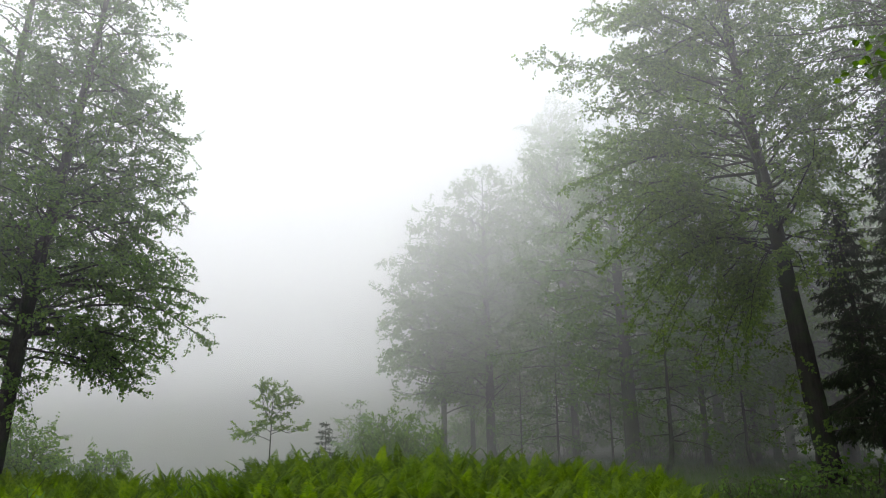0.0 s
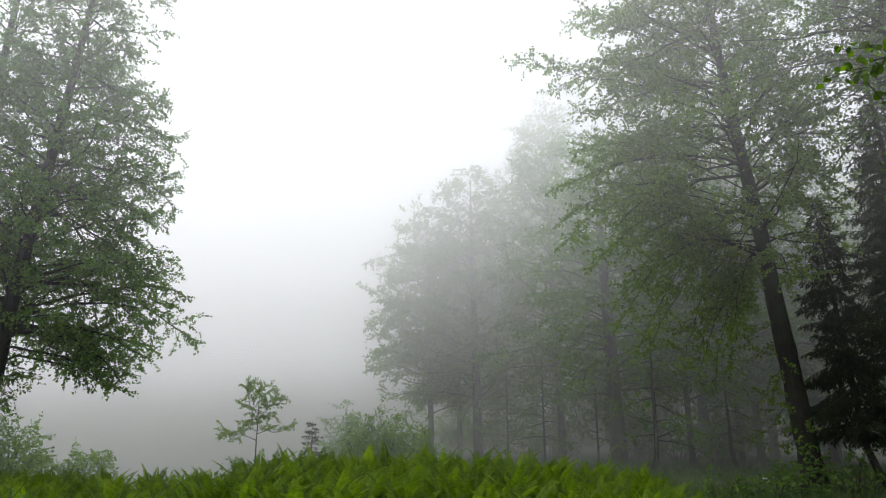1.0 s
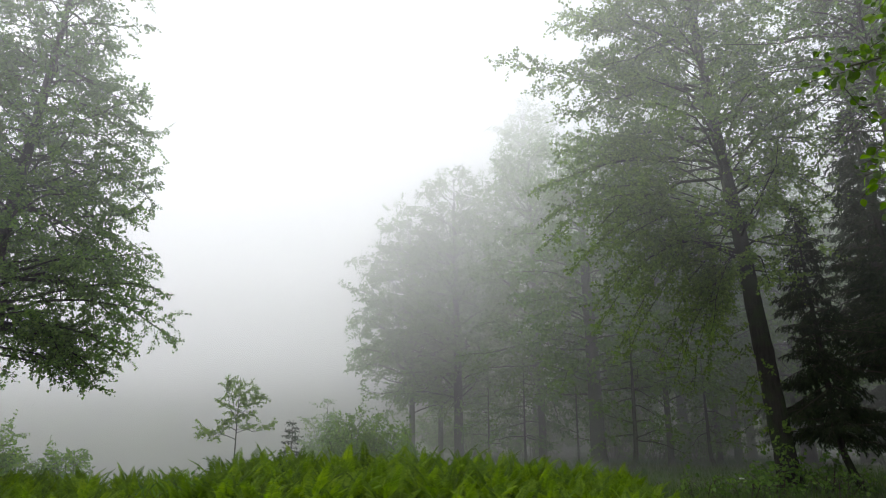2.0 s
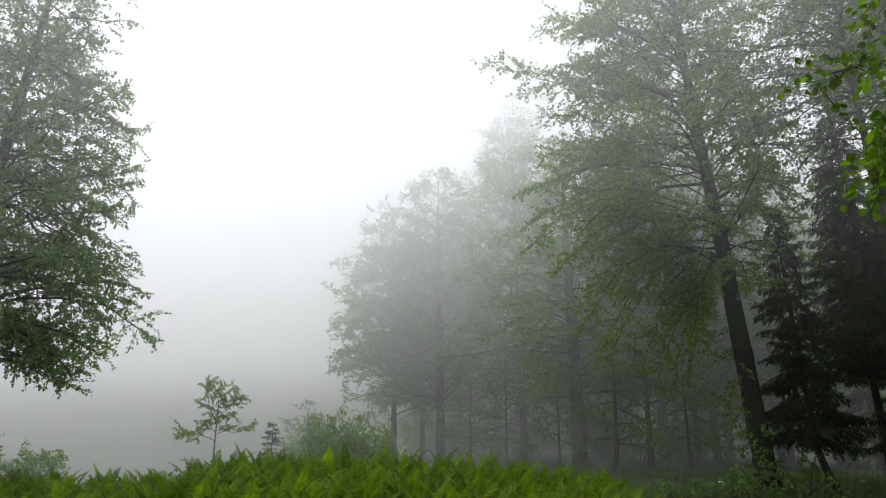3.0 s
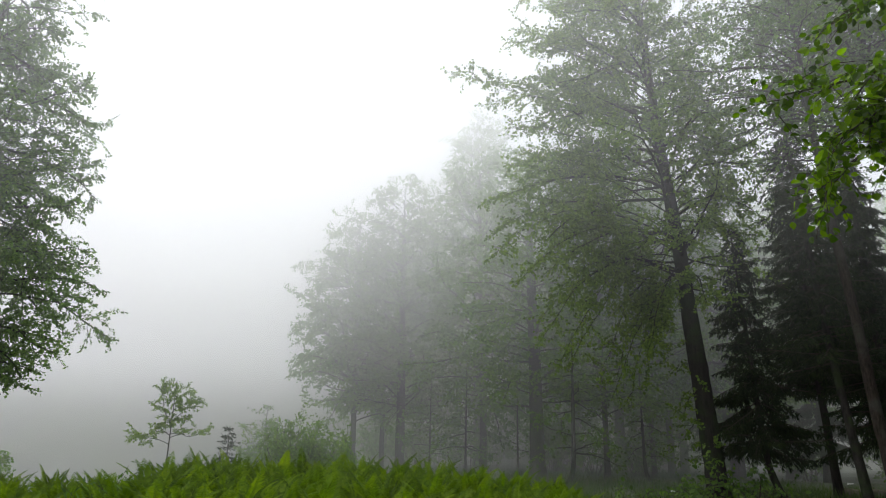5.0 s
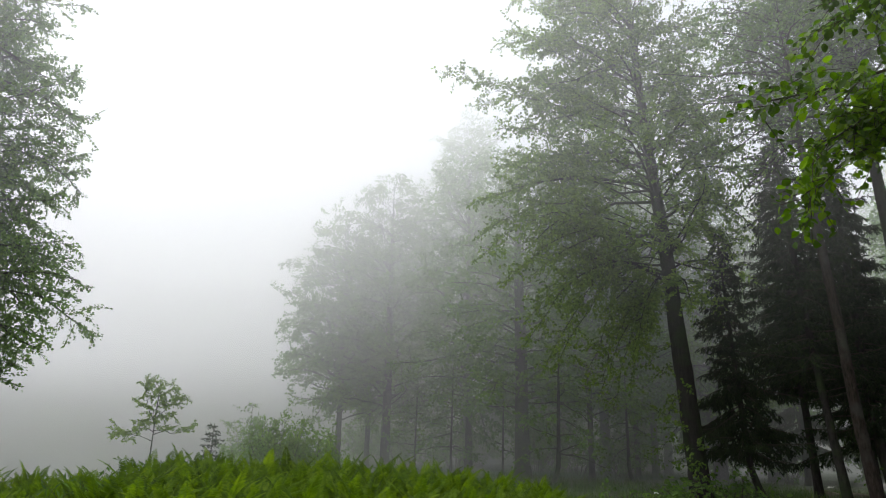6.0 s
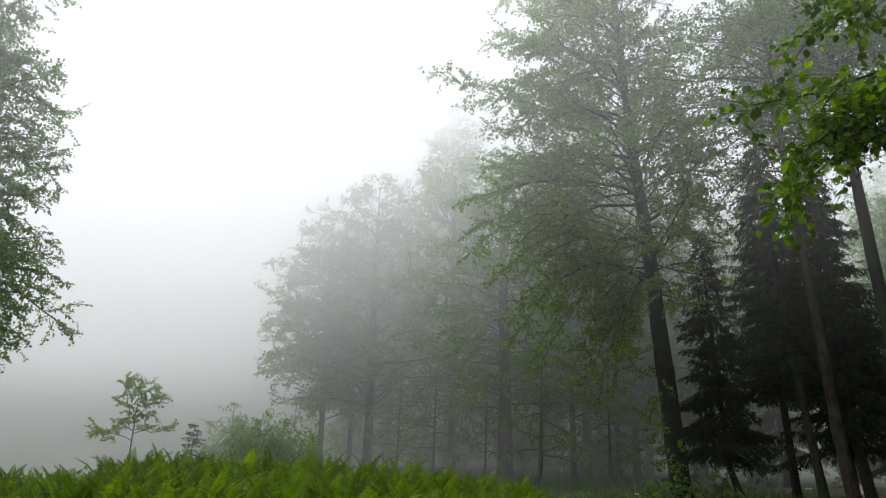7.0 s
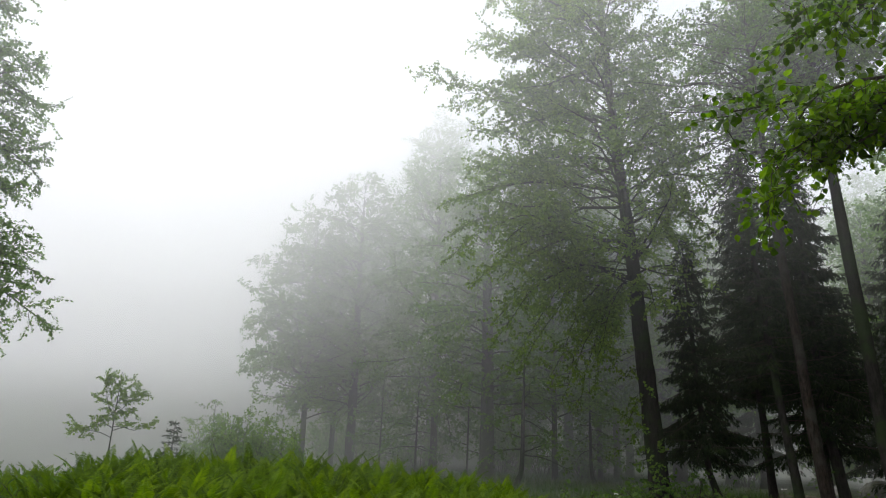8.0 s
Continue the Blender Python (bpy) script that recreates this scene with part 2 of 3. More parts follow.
def trunk_soup(pts, rng, sides=12, flare=1.5, cut=7):
    """Tapered, slightly lumpy trunk through the given (x, y, z, radius), spread at the root."""
    pts = np.array(pts, dtype=float)
    s = np.linspace(0, len(pts) - 1, (len(pts) - 1) * cut + 1)
    i = np.arange(len(pts))
    p = np.stack([np.interp(s, i, pts[:, c]) for c in range(4)], 1)
    for c in range(3):
        for _ in range(3):
            p[1:-1, c] = (p[:-2, c] + 2 * p[1:-1, c] + p[2:, c]) / 4
    h = p[:, 2] - p[0, 2]
    r = p[:, 3] * (1 + (flare - 1) * np.exp(-h / 0.22)) * (1 + rng.normal(0, 0.03, len(p)))
    soup = Soup()
    soup.tube(p[:, :3], r, sides)
    v = soup.v[0].reshape(len(p), sides, 3)
    wave = 1 + 0.09 * np.sin(np.arange(sides) * 2 * math.pi * 4 / sides + rng.uniform(0, 6)) * np.exp(-h / 0.5)[:, None] + rng.normal(0, 0.025, (len(p), sides))
    v[:] = p[:, None, :3] + (v - p[:, None, :3]) * wave[:, :, None]
    return soup, p


def at_height(p, z):
    i = int(np.clip(np.searchsorted(p[:, 2], z) - 1, 0, len(p) - 2))
    f = np.clip((z - p[i, 2]) / (p[i + 1, 2] - p[i, 2] + 1e-9), 0, 1)
    return p[i] + (p[i + 1] - p[i]) * f


def broadleaf(name, trunk, crown, limbs, leaf, seed, label, category="tree", lean=(0, 0), lift=(0.2, 0.9), leaf_mat=None, bark=None, explicit=(),
              twig_tubes=True, per_m=16, bushy=1.0, shape=ROUND_LEAF, faces=ROUND_FACES, sides=12, group="", flare=1.5, sag=0.45, flat=0.8, tight=0.3):
    """A broad-leaved tree. trunk: (x, y, z, radius) upwards; crown: (z, reach) of the limbs; lean: how much farther limbs reach towards +x, +y;
    explicit: single limbs as (z on the trunk, tip, sag, radius)."""
    rng = np.random.default_rng(seed)
    base = Vector(trunk[0][:3])
    local = [(x - base.x, y - base.y, z - base.z, r) for x, y, z, r in trunk]
    root = thing(name, base, label, category, group)
    soup, p = trunk_soup(local, rng, sides, flare)
    part("trunk", soup.mesh(name + "_trunk", bark or ALDER_BARK), root)
    fol = Foliage(rng, leaf, twig_tubes, 1.0, per_m, bushy)
    cz, cr = np.array([c[0] - base.z for c in crown]), np.array([c[1] for c in crown])
    for q in range(limbs):
        z = cz[0] + (cz[-1] - cz[0]) * (q + rng.uniform(0, 1)) / limbs
        az = q * 2.39996 + rng.normal(0, 0.25)
        reach = np.interp(z, cz, cr) * (1 + lean[0] * math.cos(az) + lean[1] * math.sin(az)) * rng.uniform(0.72, 1.12)
        if reach < 0.2:
            continue
        top = (z - cz[0]) / (cz[-1] - cz[0])
        rise = lift[0] + (lift[1] - lift[0]) * top + rng.normal(0, 0.28)
        b = at_height(p, z - reach * rise * 0.4)
        way = (math.cos(az), math.sin(az), rise)
        pts = grow(b[:3], way, reach * 1.1, rng, 8, sag + rise * 0.5, 0.17)
        fol.branch(pts, reach * 1.08, min(0.045, 0.008 + 0.009 * reach, b[3] * 0.55), 0.18)
        if twig_tubes:
            fol.limb_part(root, bark or ALDER_BARK)
    for z, tip, sg, rad in explicit:
        b = at_height(p, z - base.z)[:3]
        tip = np.array(tip) - np.array(base)
        s = np.linspace(0, 1, 9)[:, None]
        pts = b + (tip - b) * s + np.array([0, 0, 1.0]) * (sg * 4 * s * (1 - s)) + np.cumsum(rng.normal(0, 0.2 * tight, (9, 3)), axis=0) * s
        fol.branch(pts, float(np.linalg.norm(tip - b)), rad, 0.3, tight)
        if twig_tubes:
            fol.limb_part(root, bark or ALDER_BARK)
    if not twig_tubes:
        part("branchwork", fol.wood.mesh(name + "_branchwork", bark or ALDER_BARK), root, kind="stuff")
    me = leaf_mesh(name + "_leaves", fol.pos, fol.aim, fol.size, leaf_mat or ALDER_LEAF, rng, shape, faces, flat)
    part("crown", me, root, kind="stuff")
    return root


def spruce(name, trunk, bottom, radius, seed, label, group="", whorl=0.26, lean=(0, 0), dense=1.0, droop=0.5, power=0.9):
    """A spruce: whorls of drooping boughs with hanging needle sprays. bottom: height of the lowest bough."""
    rng = np.random.default_rng(seed)
    base = Vector(trunk[0][:3])
    local = [(x - base.x, y - base.y, z - base.z, r) for x, y, z, r in trunk]
    root = thing(name, base, label, "tree", group)
    soup, p = trunk_soup(local, rng, 10, 1.35)
    part("trunk", soup.mesh(name + "_trunk", ALDER_BARK), root)
    wood, pos, aim, size = Soup(), [], [], []
    top, low = p[-1, 2], bottom - base.z
    count = int((top - low) / whorl * 5.5)
    for q in range(count):
        z = low + (top - low) * ((q + rng.uniform(0, 1)) / count)
        f = (top - z) / (top - low)
        az = q * 2.39996 + rng.normal(0, 0.4)
        L = (radius * min(f, 0.82) ** power + 0.08) * (1 + lean[0] * math.cos(az) + lean[1] * math.sin(az)) * rng.uniform(0.55, 1.2)
        b = at_height(p, z)
        rise = rng.normal(0.45, 0.15) - 0.95 * min(1, f * 1.5) * droop
        pts = grow(b[:3], (math.cos(az), math.sin(az), rise), L, rng, 6, 0.35 * droop - 0.45 * f, 0.09)
        wood.tube(pts, (0.006 + 0.009 * L) * np.linspace(1, 0.25, 6), 4)
        side_count = max(3, int(L * 9 * dense))
        for e in range(side_count):
            s = 0.1 + 0.9 * (e + rng.uniform(0, 1)) / side_count
            c, d = along(pts, min(s, 0.999))
            side = unit(np.cross(d, (0, 0, 1))) * (1 if e % 2 else -1)
            l2 = 0.1 + 0.28 * L * (1.1 - s) * rng.uniform(0.6, 1.3)
            tw = grow(c, d * 0.6 + side * rng.uniform(0.3, 0.9) + np.array([0, 0, -rng.uniform(0.1, 1.1) * droop]), l2, rng, 4, 0.9 * droop, 0.1)
            wood.tube(tw, 0.004 * np.array([1, 0.8, 0.7, 0.5]), 3)
            k = max(6, int(l2 * 105))
            q2 = rng.uniform(0, 0.999, k) * 3
            i2 = q2.astype(int)
            d2 = tw[i2 + 1] - tw[i2]
            pos.append(tw[i2] + d2 * (q2 - i2)[:, None])
            d2 = d2 / (np.linalg.norm(d2, axis=1)[:, None] + 1e-9)
            aim.append(d2 + rng.normal(0, 0.55, (k, 3)) + np.array([0, 0, -0.2]))
            size.append(rng.uniform(0.05, 0.11, k))
    part("boughwork", wood.mesh(name + "_boughwork", TWIG_BARK), root, kind="stuff")
    part("needles", leaf_mesh(name + "_needles", pos, aim, size, NEEDLE, rng, NEEDLE_SPRAY, LANCE_FACES, 0.2, 1.0), root, kind="stuff")
    return root


def ground_height(x, y):
    rise = 0.38 * np.clip((y - 1.0) / 9.0, 0, 1) - 0.012 * np.clip(y - 18, 0, 40)
    # the meadow falls away into a misty hollow
    t = np.clip((1.2 - x) / 3.5, 0, 1)
    rise = rise - np.clip((y - 10.3) * 0.12, 0, 3.0) * t * t * (3 - 2 * t) * np.clip((75 - y) / 40, 0, 1)
    return rise + 0.06 * np.sin(x * 0.7 + 1.3) * np.cos(y * 0.55) + 0.03 * np.sin(x * 2.1) * np.sin(y * 1.7)


def stand(x, y, sink=0.02):
    return (x, y, float(ground_height(x, y)) - sink)


# ---- ground ----
def build_ground():
    a = np.concatenate([-np.geomspace(900, 32, 22), np.linspace(-30, 30, 121), np.geomspace(32, 900, 22)])
    b = np.concatenate([-np.geomspace(600, 13, 16), np.linspace(-12, 70, 165), np.geomspace(73, 900, 18)])
    X, Y = np.meshgrid(a, b)
    Z = ground_height(X, Y)
    # a wooded hillside rises beyond the meadow
    Z = Z + np.clip((Y - 40) / 26, 0, 1) ** 1.1 * 15.4 * (1 + 0.02 * np.sin(X * 0.09 + 0.6))
    k = len(a)
    i, j = np.meshgrid(np.arange(len(b) - 1), np.arange(k - 1), indexing="ij")
    i, j = i.ravel(), j.ravel()
    s = Soup()
    s.add(np.stack([X, Y, Z], -1), np.stack([i * k + j, i * k + j + 1, (i + 1) * k + j + 1, (i + 1) * k + j], 1))
    g = new("ground", s.mesh("ground", GROUND))
    return tagged(g, "damp meadow soil and grass rising to a wooded slope in mist", "ground", kind="structure")


build_ground()


# ---- fog ----
def build_fog():
    """One bank of fog round the whole glade: thin near the ground, thicker aloft, over the open hollow and towards the far side."""
    m, n, l, out = material("fog")
    xyz = n.new("ShaderNodeSeparateXYZ")
    l.new(n.new("ShaderNodeNewGeometry").outputs["Position"], xyz.inputs[0])

    def slope(axis, start, end, low, high):
        r = n.new("ShaderNodeMapRange")
        r.interpolation_type = "SMOOTHSTEP"
        for socket, value in zip(("From Min", "From Max", "To Min", "To Max"), (start, end, low, high)):
            r.inputs[socket].default_value = value
        l.new(xyz.outputs[axis] if isinstance(axis, str) else axis, r.inputs["Value"])
        return r.outputs[0]

    def combine(kind, first, second):
        k = n.new("ShaderNodeMath")
        k.operation = kind
        l.new(first, k.inputs[0])
        l.new(second, k.inputs[1])
        return k.outputs[0]

    aloft = combine("MULTIPLY", slope("Z", 1.8, 6.4, 0.0004, 0.0265), slope("X", 4.0, 9.0, 1.1, 0.55))
    open_air = combine("MULTIPLY", slope("X", 3.5, -1.0, 0.0, 0.0045), slope("Y", 4.0, 11.0, 0.0, 1.15))
    # the edge of the dense fog swings back towards the spruces
    edge = n.new("ShaderNodeMath")
    edge.operation, edge.inputs[1].default_value = "MULTIPLY_ADD", -0.9
    l.new(slope("X", 4.5, 11.5, 0.0, 3.0), edge.inputs[0])
    l.new(xyz.outputs["Y"], edge.inputs[2])
    far = combine("MULTIPLY", slope(edge.outputs[0], 9.5, 17.5, 0.0, 0.046), combine("MAXIMUM", slope("Z", 0.0, 7.0, 0.34, 1.0), slope("X", -1.0, 4.5, 0.34, 1.0)))
    v = n.new("ShaderNodeVolumeScatter")
    v.inputs["Color"].default_value = (0.992, 0.988, 0.995, 1)
    v.inputs["Anisotropy"].default_value = 0.35
    l.new(combine("ADD", combine("ADD", aloft, open_air), far), v.inputs["Density"])
    l.new(v.outputs[0], out.inputs["Volume"])
    m.cycles.volume_step_rate = 0.25
    s = Soup()
    c = [(x, y, z) for z in (-8, 16.5) for y in (-40, 170) for x in (-120, 120)]
    s.add(c, [(0, 2, 3, 1), (4, 5, 7, 6), (0, 1, 5, 4), (2, 6, 7, 3), (0, 4, 6, 2), (1, 3, 7, 5)])
    return tagged(new("fog", s.mesh("fog", m, False)), "dense white morning fog lying over the whole glade", "fog", kind="stuff")


build_fog()

# ---- trees at the edge of the glade ----
broadleaf("alder_tree", [(-6.68, 10.35, 0.2, 0.15), (-6.63, 10.38, 1.5, 0.122), (-6.57, 10.4, 3.05, 0.108), (-6.46, 10.4, 4.2, 0.096), (-6.34, 10.4, 5.3, 0.084), (-6.24, 10.4, 6.3, 0.072), (-6.1, 10.4, 7.8, 0.052), (-5.98, 10.4, 9.3, 0.034), (-5.9, 10.4, 11.4, 0.01)],
          [(2.5, 1.9), (3.0, 2.4), (3.7, 2.5), (4.4, 2.4), (5.4, 1.9), (6.8, 1.65), (7.8, 1.4), (9.0, 1.05), (11.2, 0.5)], 116, 0.05, 11,
          "tall alder with dark leaning trunk and loose green crown", bushy=1.6, flare=1.3, lift=(0.1, 0.8), per_m=48, sag=0.35, lean=(0.0, 0.3), tight=0.24,
          explicit=[(2.8, (-4.35, 10.5, 2.35), 0.32, 0.03), (2.75, (-4.7, 10.6, 1.9), 0.4, 0.03), (2.85, (-4.7, 10.2, 2.15), 0.35, 0.026), (2.9, (-5.3, 10.7, 2.25), 0.25, 0.024), (3.0, (-4.2, 10.4, 3.1), 0.2, 0.03),
                    (3.1, (-4.05, 10.5, 3.5), 0.15, 0.028), (3.6, (-4.1, 10.3, 4.2), 0.1, 0.026), (2.9, (-5.0, 10.0, 2.3), 0.3, 0.022), (4.2, (-4.2, 10.4, 4.75), 0.1, 0.024), (5.9, (-4.78, 10.4, 6.65), 0.1, 0.02), (6.8, (-5.1, 10.3, 7.6), 0.1, 0.016), (4.9, (-4.68, 10.5, 5.55), 0.1, 0.02),
                    (2.2, (-6.1, 10.3, 1.65), 0.2, 0.008), (2.2, (-6.22, 10.2, 1.72), 0.2, 0.007), (3.0, (-5.2, 10.6, 2.4), 0.3, 0.024)])
broadleaf("alder_tree", [(-7.75, 10.5, 0.25, 0.13), (-7.65, 10.55, 4.0, 0.1), (-7.55, 10.58, 6.7, 0.075), (-7.5, 10.6, 8.4, 0.05), (-7.4, 10.6, 11.5, 0.01)],
          [(2.6, 1.7), (4.5, 2.0), (7.0, 1.7), (11.2, 0.4)], 60, 0.054, 13, "slim alder with a thin crown beside a thicker one", bushy=1.5, flare=1.3, per_m=26)
broadleaf("alder_tree", [(6.62, 11.9, 0.2, 0.195), (6.55, 11.92, 1.0, 0.185), (6.44, 11.97, 2.6, 0.165), (6.35, 12.03, 3.8, 0.15), (6.25, 12.07, 5.35, 0.13), (6.07, 12.16, 7.2, 0.105), (5.92, 12.22, 9.2, 0.08), (5.8, 12.3, 11.2, 0.065), (5.7, 12.3, 14.5, 0.015)],
          [(4.3, 1.7), (5.2, 2.5), (7.5, 2.5), (9.5, 2.3), (12, 1.9), (14.3, 0.5)], 100, 0.062, 12,
          "tall leaning alder with thick mottled trunk and wide crown", lean=(-0.25, 0.15), bushy=1.45, flare=1.02, per_m=36, leaf_mat=PALE_LEAF,
          explicit=[(7.6, (1.9, 12.9, 8.85), 0.2, 0.016), (9.0, (3.2, 12.4, 10.0), 0.2, 0.02), (8.6, (3.35, 12.2, 9.5), 0.2, 0.02), (8.0, (3.1, 12.5, 8.9), 0.2, 0.02), (8.3, (3.6, 11.9, 9.2), 0.2, 0.02), (7.0, (3.3, 12.0, 8.0), 0.2, 0.018), (6.6, (7.6, 11.6, 7.0), 0.3, 0.016), (7.2, (7.9, 11.9, 7.9), 0.3, 0.016), (6.0, (7.3, 11.3, 6.3), 0.3, 0.014), (5.8, (2.7, 12.6, 6.7), 0.4, 0.016), (5.4, (2.5, 12.4, 5.4), 0.6, 0.016), (5.0, (3.3, 12.0, 4.3), 0.7, 0.016),
                    (4.6, (4.0, 11.9, 2.6), 0.9, 0.016), (5.2, (2.3, 11.9, 4.7), 0.8, 0.016), (5.0, (2.9, 11.6, 3.7), 0.9, 0.016), (4.4, (3.4, 11.5, 2.9), 1.0, 0.016), (4.3, (4.6, 11.6, 2.2), 0.8, 0.016), (6.2, (2.4, 12.2, 6.1), 0.5, 0.016), (4.7, (5.2, 11.2, 2.9), 0.5, 0.016), (6.6, (2.9, 12.5, 7.6), 0.4, 0.016), (4.2, (4.9, 12.4, 2.5), 0.7, 0.016), (4.7, (4.5, 12.2, 2.3), 0.7, 0.014), (4.6, (4.9, 11.7, 2.1), 0.7, 0.014), (4.5, (5.3, 11.9, 2.4), 0.5, 0.013), (4.9, (3.8, 12.0, 2.7), 0.8, 0.014), (4.8, (5.5, 11.5, 2.9), 0.4, 0.013), (5.1, (3.6, 12.1, 3.9), 0.6, 0.014), (4.4, (3.6, 12.3, 3.4), 0.8, 0.016), (2.4, (5.9, 11.7, 1.9), 0.1, 0.01), (1.7, (6.2, 11.6, 1.2), 0.05, 0.008), (1.9, (6.05, 11.7, 1.45), 0.08, 0.008), (2.9, (5.95, 11.8, 2.6), 0.08, 0.008), (1.4, (6.25, 11.7, 0.9), 0.05, 0.006), (2.6, (6.1, 11.8, 2.2), 0.08, 0.006), (3.3, (6.05, 11.8, 2.9), 0.1, 0.008)])

# ---- forest behind ----
FAR = [(0.06, 26.0, 0.12, 10.2, 2.9), (1.18, 27.0, 0.1, 9.6, 2.4), (1.75, 25.0, 0.18, 11.6, 2.7), (4.15, 21.6, 0.13, 11.2, 2.6), (5.0, 18.3, 0.21, 10.0, 2.3), (7.1, 18.7, 0.09, 9.5, 2.3), (4.9, 26.5, 0.2, 15.2, 3.3)]
protos = []
for q, (x, y, r, top, reach) in enumerate(FAR):
    b = stand(x, y)
    protos.append(broadleaf("forest_tree", [(*b, r), (x - 0.03, y, 3, r * 0.85), (x - 0.12, y, 6, r * 0.6), (x - 0.2, y, top - 0.7, 0.012)],
                            [(2.35, reach * 0.78), (4.4, reach), (top * 0.72, reach * 0.85), (top * 0.9, reach * 0.62), (top, 0.8)], 88, 0.1, 40 + q,
                            "slender forest tree with dense crown, pale in fog", group="trees at the forest edge", leaf_mat=FAR_LEAF, twig_tubes=False, per_m=17, bushy=1.2, sides=8, flare=1.25, lift=(0.3, 1.1)))
# copies below y 10 stand unseen beside and behind the camera, added for shade
MORE = [(3.0, 31, 2), (6.5, 34, 6), (10, 30, 6), (13.5, 27, 2), (12, 20.5, 4), (15.5, 23, 4), (17, 17.5, 5), (16.2, 13.0, 2), (9.6, 24, 6), (8.3, 27.5, 2), (9.4, 20.8, 5), (10.8, 22.5, 3), (19, 26, 4), (21.5, 21, 2), (10.5, 38, 6), (3.6, 38, 6),
        (12.5, 8, 6), (8.6, 5.0, 4), (7.2, 2.6, 4), (16, 9.5, 2), (10.8, 4.6, 6), (14.5, 3.5, 4), (9.5, 0.5, 6), (13, -2.5, 2), (18, 0.5, 6), (8, -5, 6), (20, 13, 6), (22, 6, 6), (14, -8, 6), (6, 42, 6), (13, 41, 2), (16, 34, 6), (21, 31, 6), (26, 26, 6), (25, 18, 2), (28, 12, 6), (18, 40, 6), (24, 37, 2), (30, 32, 6)]
for q, (x, y, k) in enumerate(MORE):
    copy_thing(protos[k], pose(*stand(x, y), 0, 0, 67 * q + 20))


def young_tree(x, y, top, reach, seed, label, foot=(0, 0), r=0.035, limbs=16, bare=0.6, leaf=0.09, mat=None, **more):
    z = float(ground_height(x, y))
    return broadleaf("young_tree", [(x, y, z - 0.03, r * 1.2), (x + foot[0], y + foot[1], z + 0.35, r), (x + foot[0] * 1.1, y + foot[1], z + top * 0.5, r * 0.7), (x + foot[0] * 1.2, y, z + top, 0.006)],
                     [(z + bare, reach), (z + top * 0.55, reach * 0.85), (z + top, 0.25)], limbs, leaf, seed, label, flare=1.2, sides=7, leaf_mat=mat or FAR_LEAF, **more)


young_tree(-4.09, 16.46, 2.85, 0.45, 71, "small slender sapling with a few leafy branches", r=0.02, limbs=10, bare=1.6, lift=(0.5, 1.2), bushy=1.5, sag=0.1, leaf=0.047, per_m=90, mat=PALE_LEAF,
           explicit=[(1.1, (-4.8, 16.25, 1.3), 0.05, 0.009), (1.3, (-4.75, 16.35, 1.65), 0.05, 0.009), (1.5, (-4.6, 16.3, 2.1), 0.0, 0.01), (1.6, (-3.65, 16.5, 2.2), 0.0, 0.01), (1.25, (-3.4, 16.5, 1.5), 0.05, 0.009), (1.45, (-4.3, 16.8, 2.1), 0, 0.008), (1.4, (-4.0, 16.05, 2.0), 0, 0.008)])
young_tree(-2.87, 23.8, 3.7, 0.8, 72, "thin pale sapling standing above a bush", bushy=0.8, limbs=14)
young_tree(5.16, 16.2, 3.6, 1.1, 73, "young tree with a bent foot in the shade", foot=(0.16, 0), r=0.06, lift=(-0.1, 0.4), limbs=20)
young_tree(4.72, 19.4, 3.4, 0.7, 74, "thin straight young tree under the canopy", r=0.03, limbs=10)
young_tree(8.0, 18.0, 3.0, 0.8, 75, "young tree with a bent foot in the shade", foot=(-0.12, 0), r=0.05, lift=(-0.1, 0.4))
young_tree(3.4, 20.5, 3.2, 1.2, 76, "leafy young tree under the canopy", lift=(-0.1, 0.4), limbs=22)
young_tree(2.6, 23.0, 3.0, 1.1, 77, "leafy young tree under the canopy", lift=(-0.1, 0.4), limbs=20)

spruce("spruce_tree", [(7.64, 11.4, 0.3, 0.07), (7.52, 11.55, 0.62, 0.062), (7.44, 11.7, 1.1, 0.056), (7.42, 11.88, 3.0, 0.045), (7.3, 11.94, 5.6, 0.01)], 1.32, 1.08, 31, "dark young spruce with a crooked trunk foot and drooping boughs", dense=2.3, lean=(0.08, 0), whorl=0.17, droop=0.75)
dark_spruces = [spruce("spruce_tree", [(9.6, 12.8, 0.3, 0.085), (9.5, 12.9, 3.0, 0.07), (9.4, 12.95, 8.2, 0.012)], 2.6, 1.45, 32, "dark spruce standing close behind others", dense=2.2, droop=0.6, whorl=0.17)]
dark_spruces.append(spruce("spruce_tree", [(10.4, 12.2, 0.3, 0.1), (10.3, 12.3, 3.5, 0.08), (10.2, 12.3, 7.6, 0.012)], 2.6, 1.6, 33, "dark spruce standing close behind others", dense=2.2, droop=0.6, whorl=0.17))
spruce("spruce_tree", [(8.15, 10.15, 0.3, 0.08), (7.97, 10.29, 2.36, 0.063), (7.87, 10.36, 3.74, 0.056), (7.78, 10.4, 5.1, 0.05), (7.7, 10.42, 6.2, 0.04), (7.6, 10.45, 8.0, 0.01)], 2.7, 1.15, 34, "slim spruce with a long bare trunk", dense=2.0, droop=0.6, whorl=0.24)
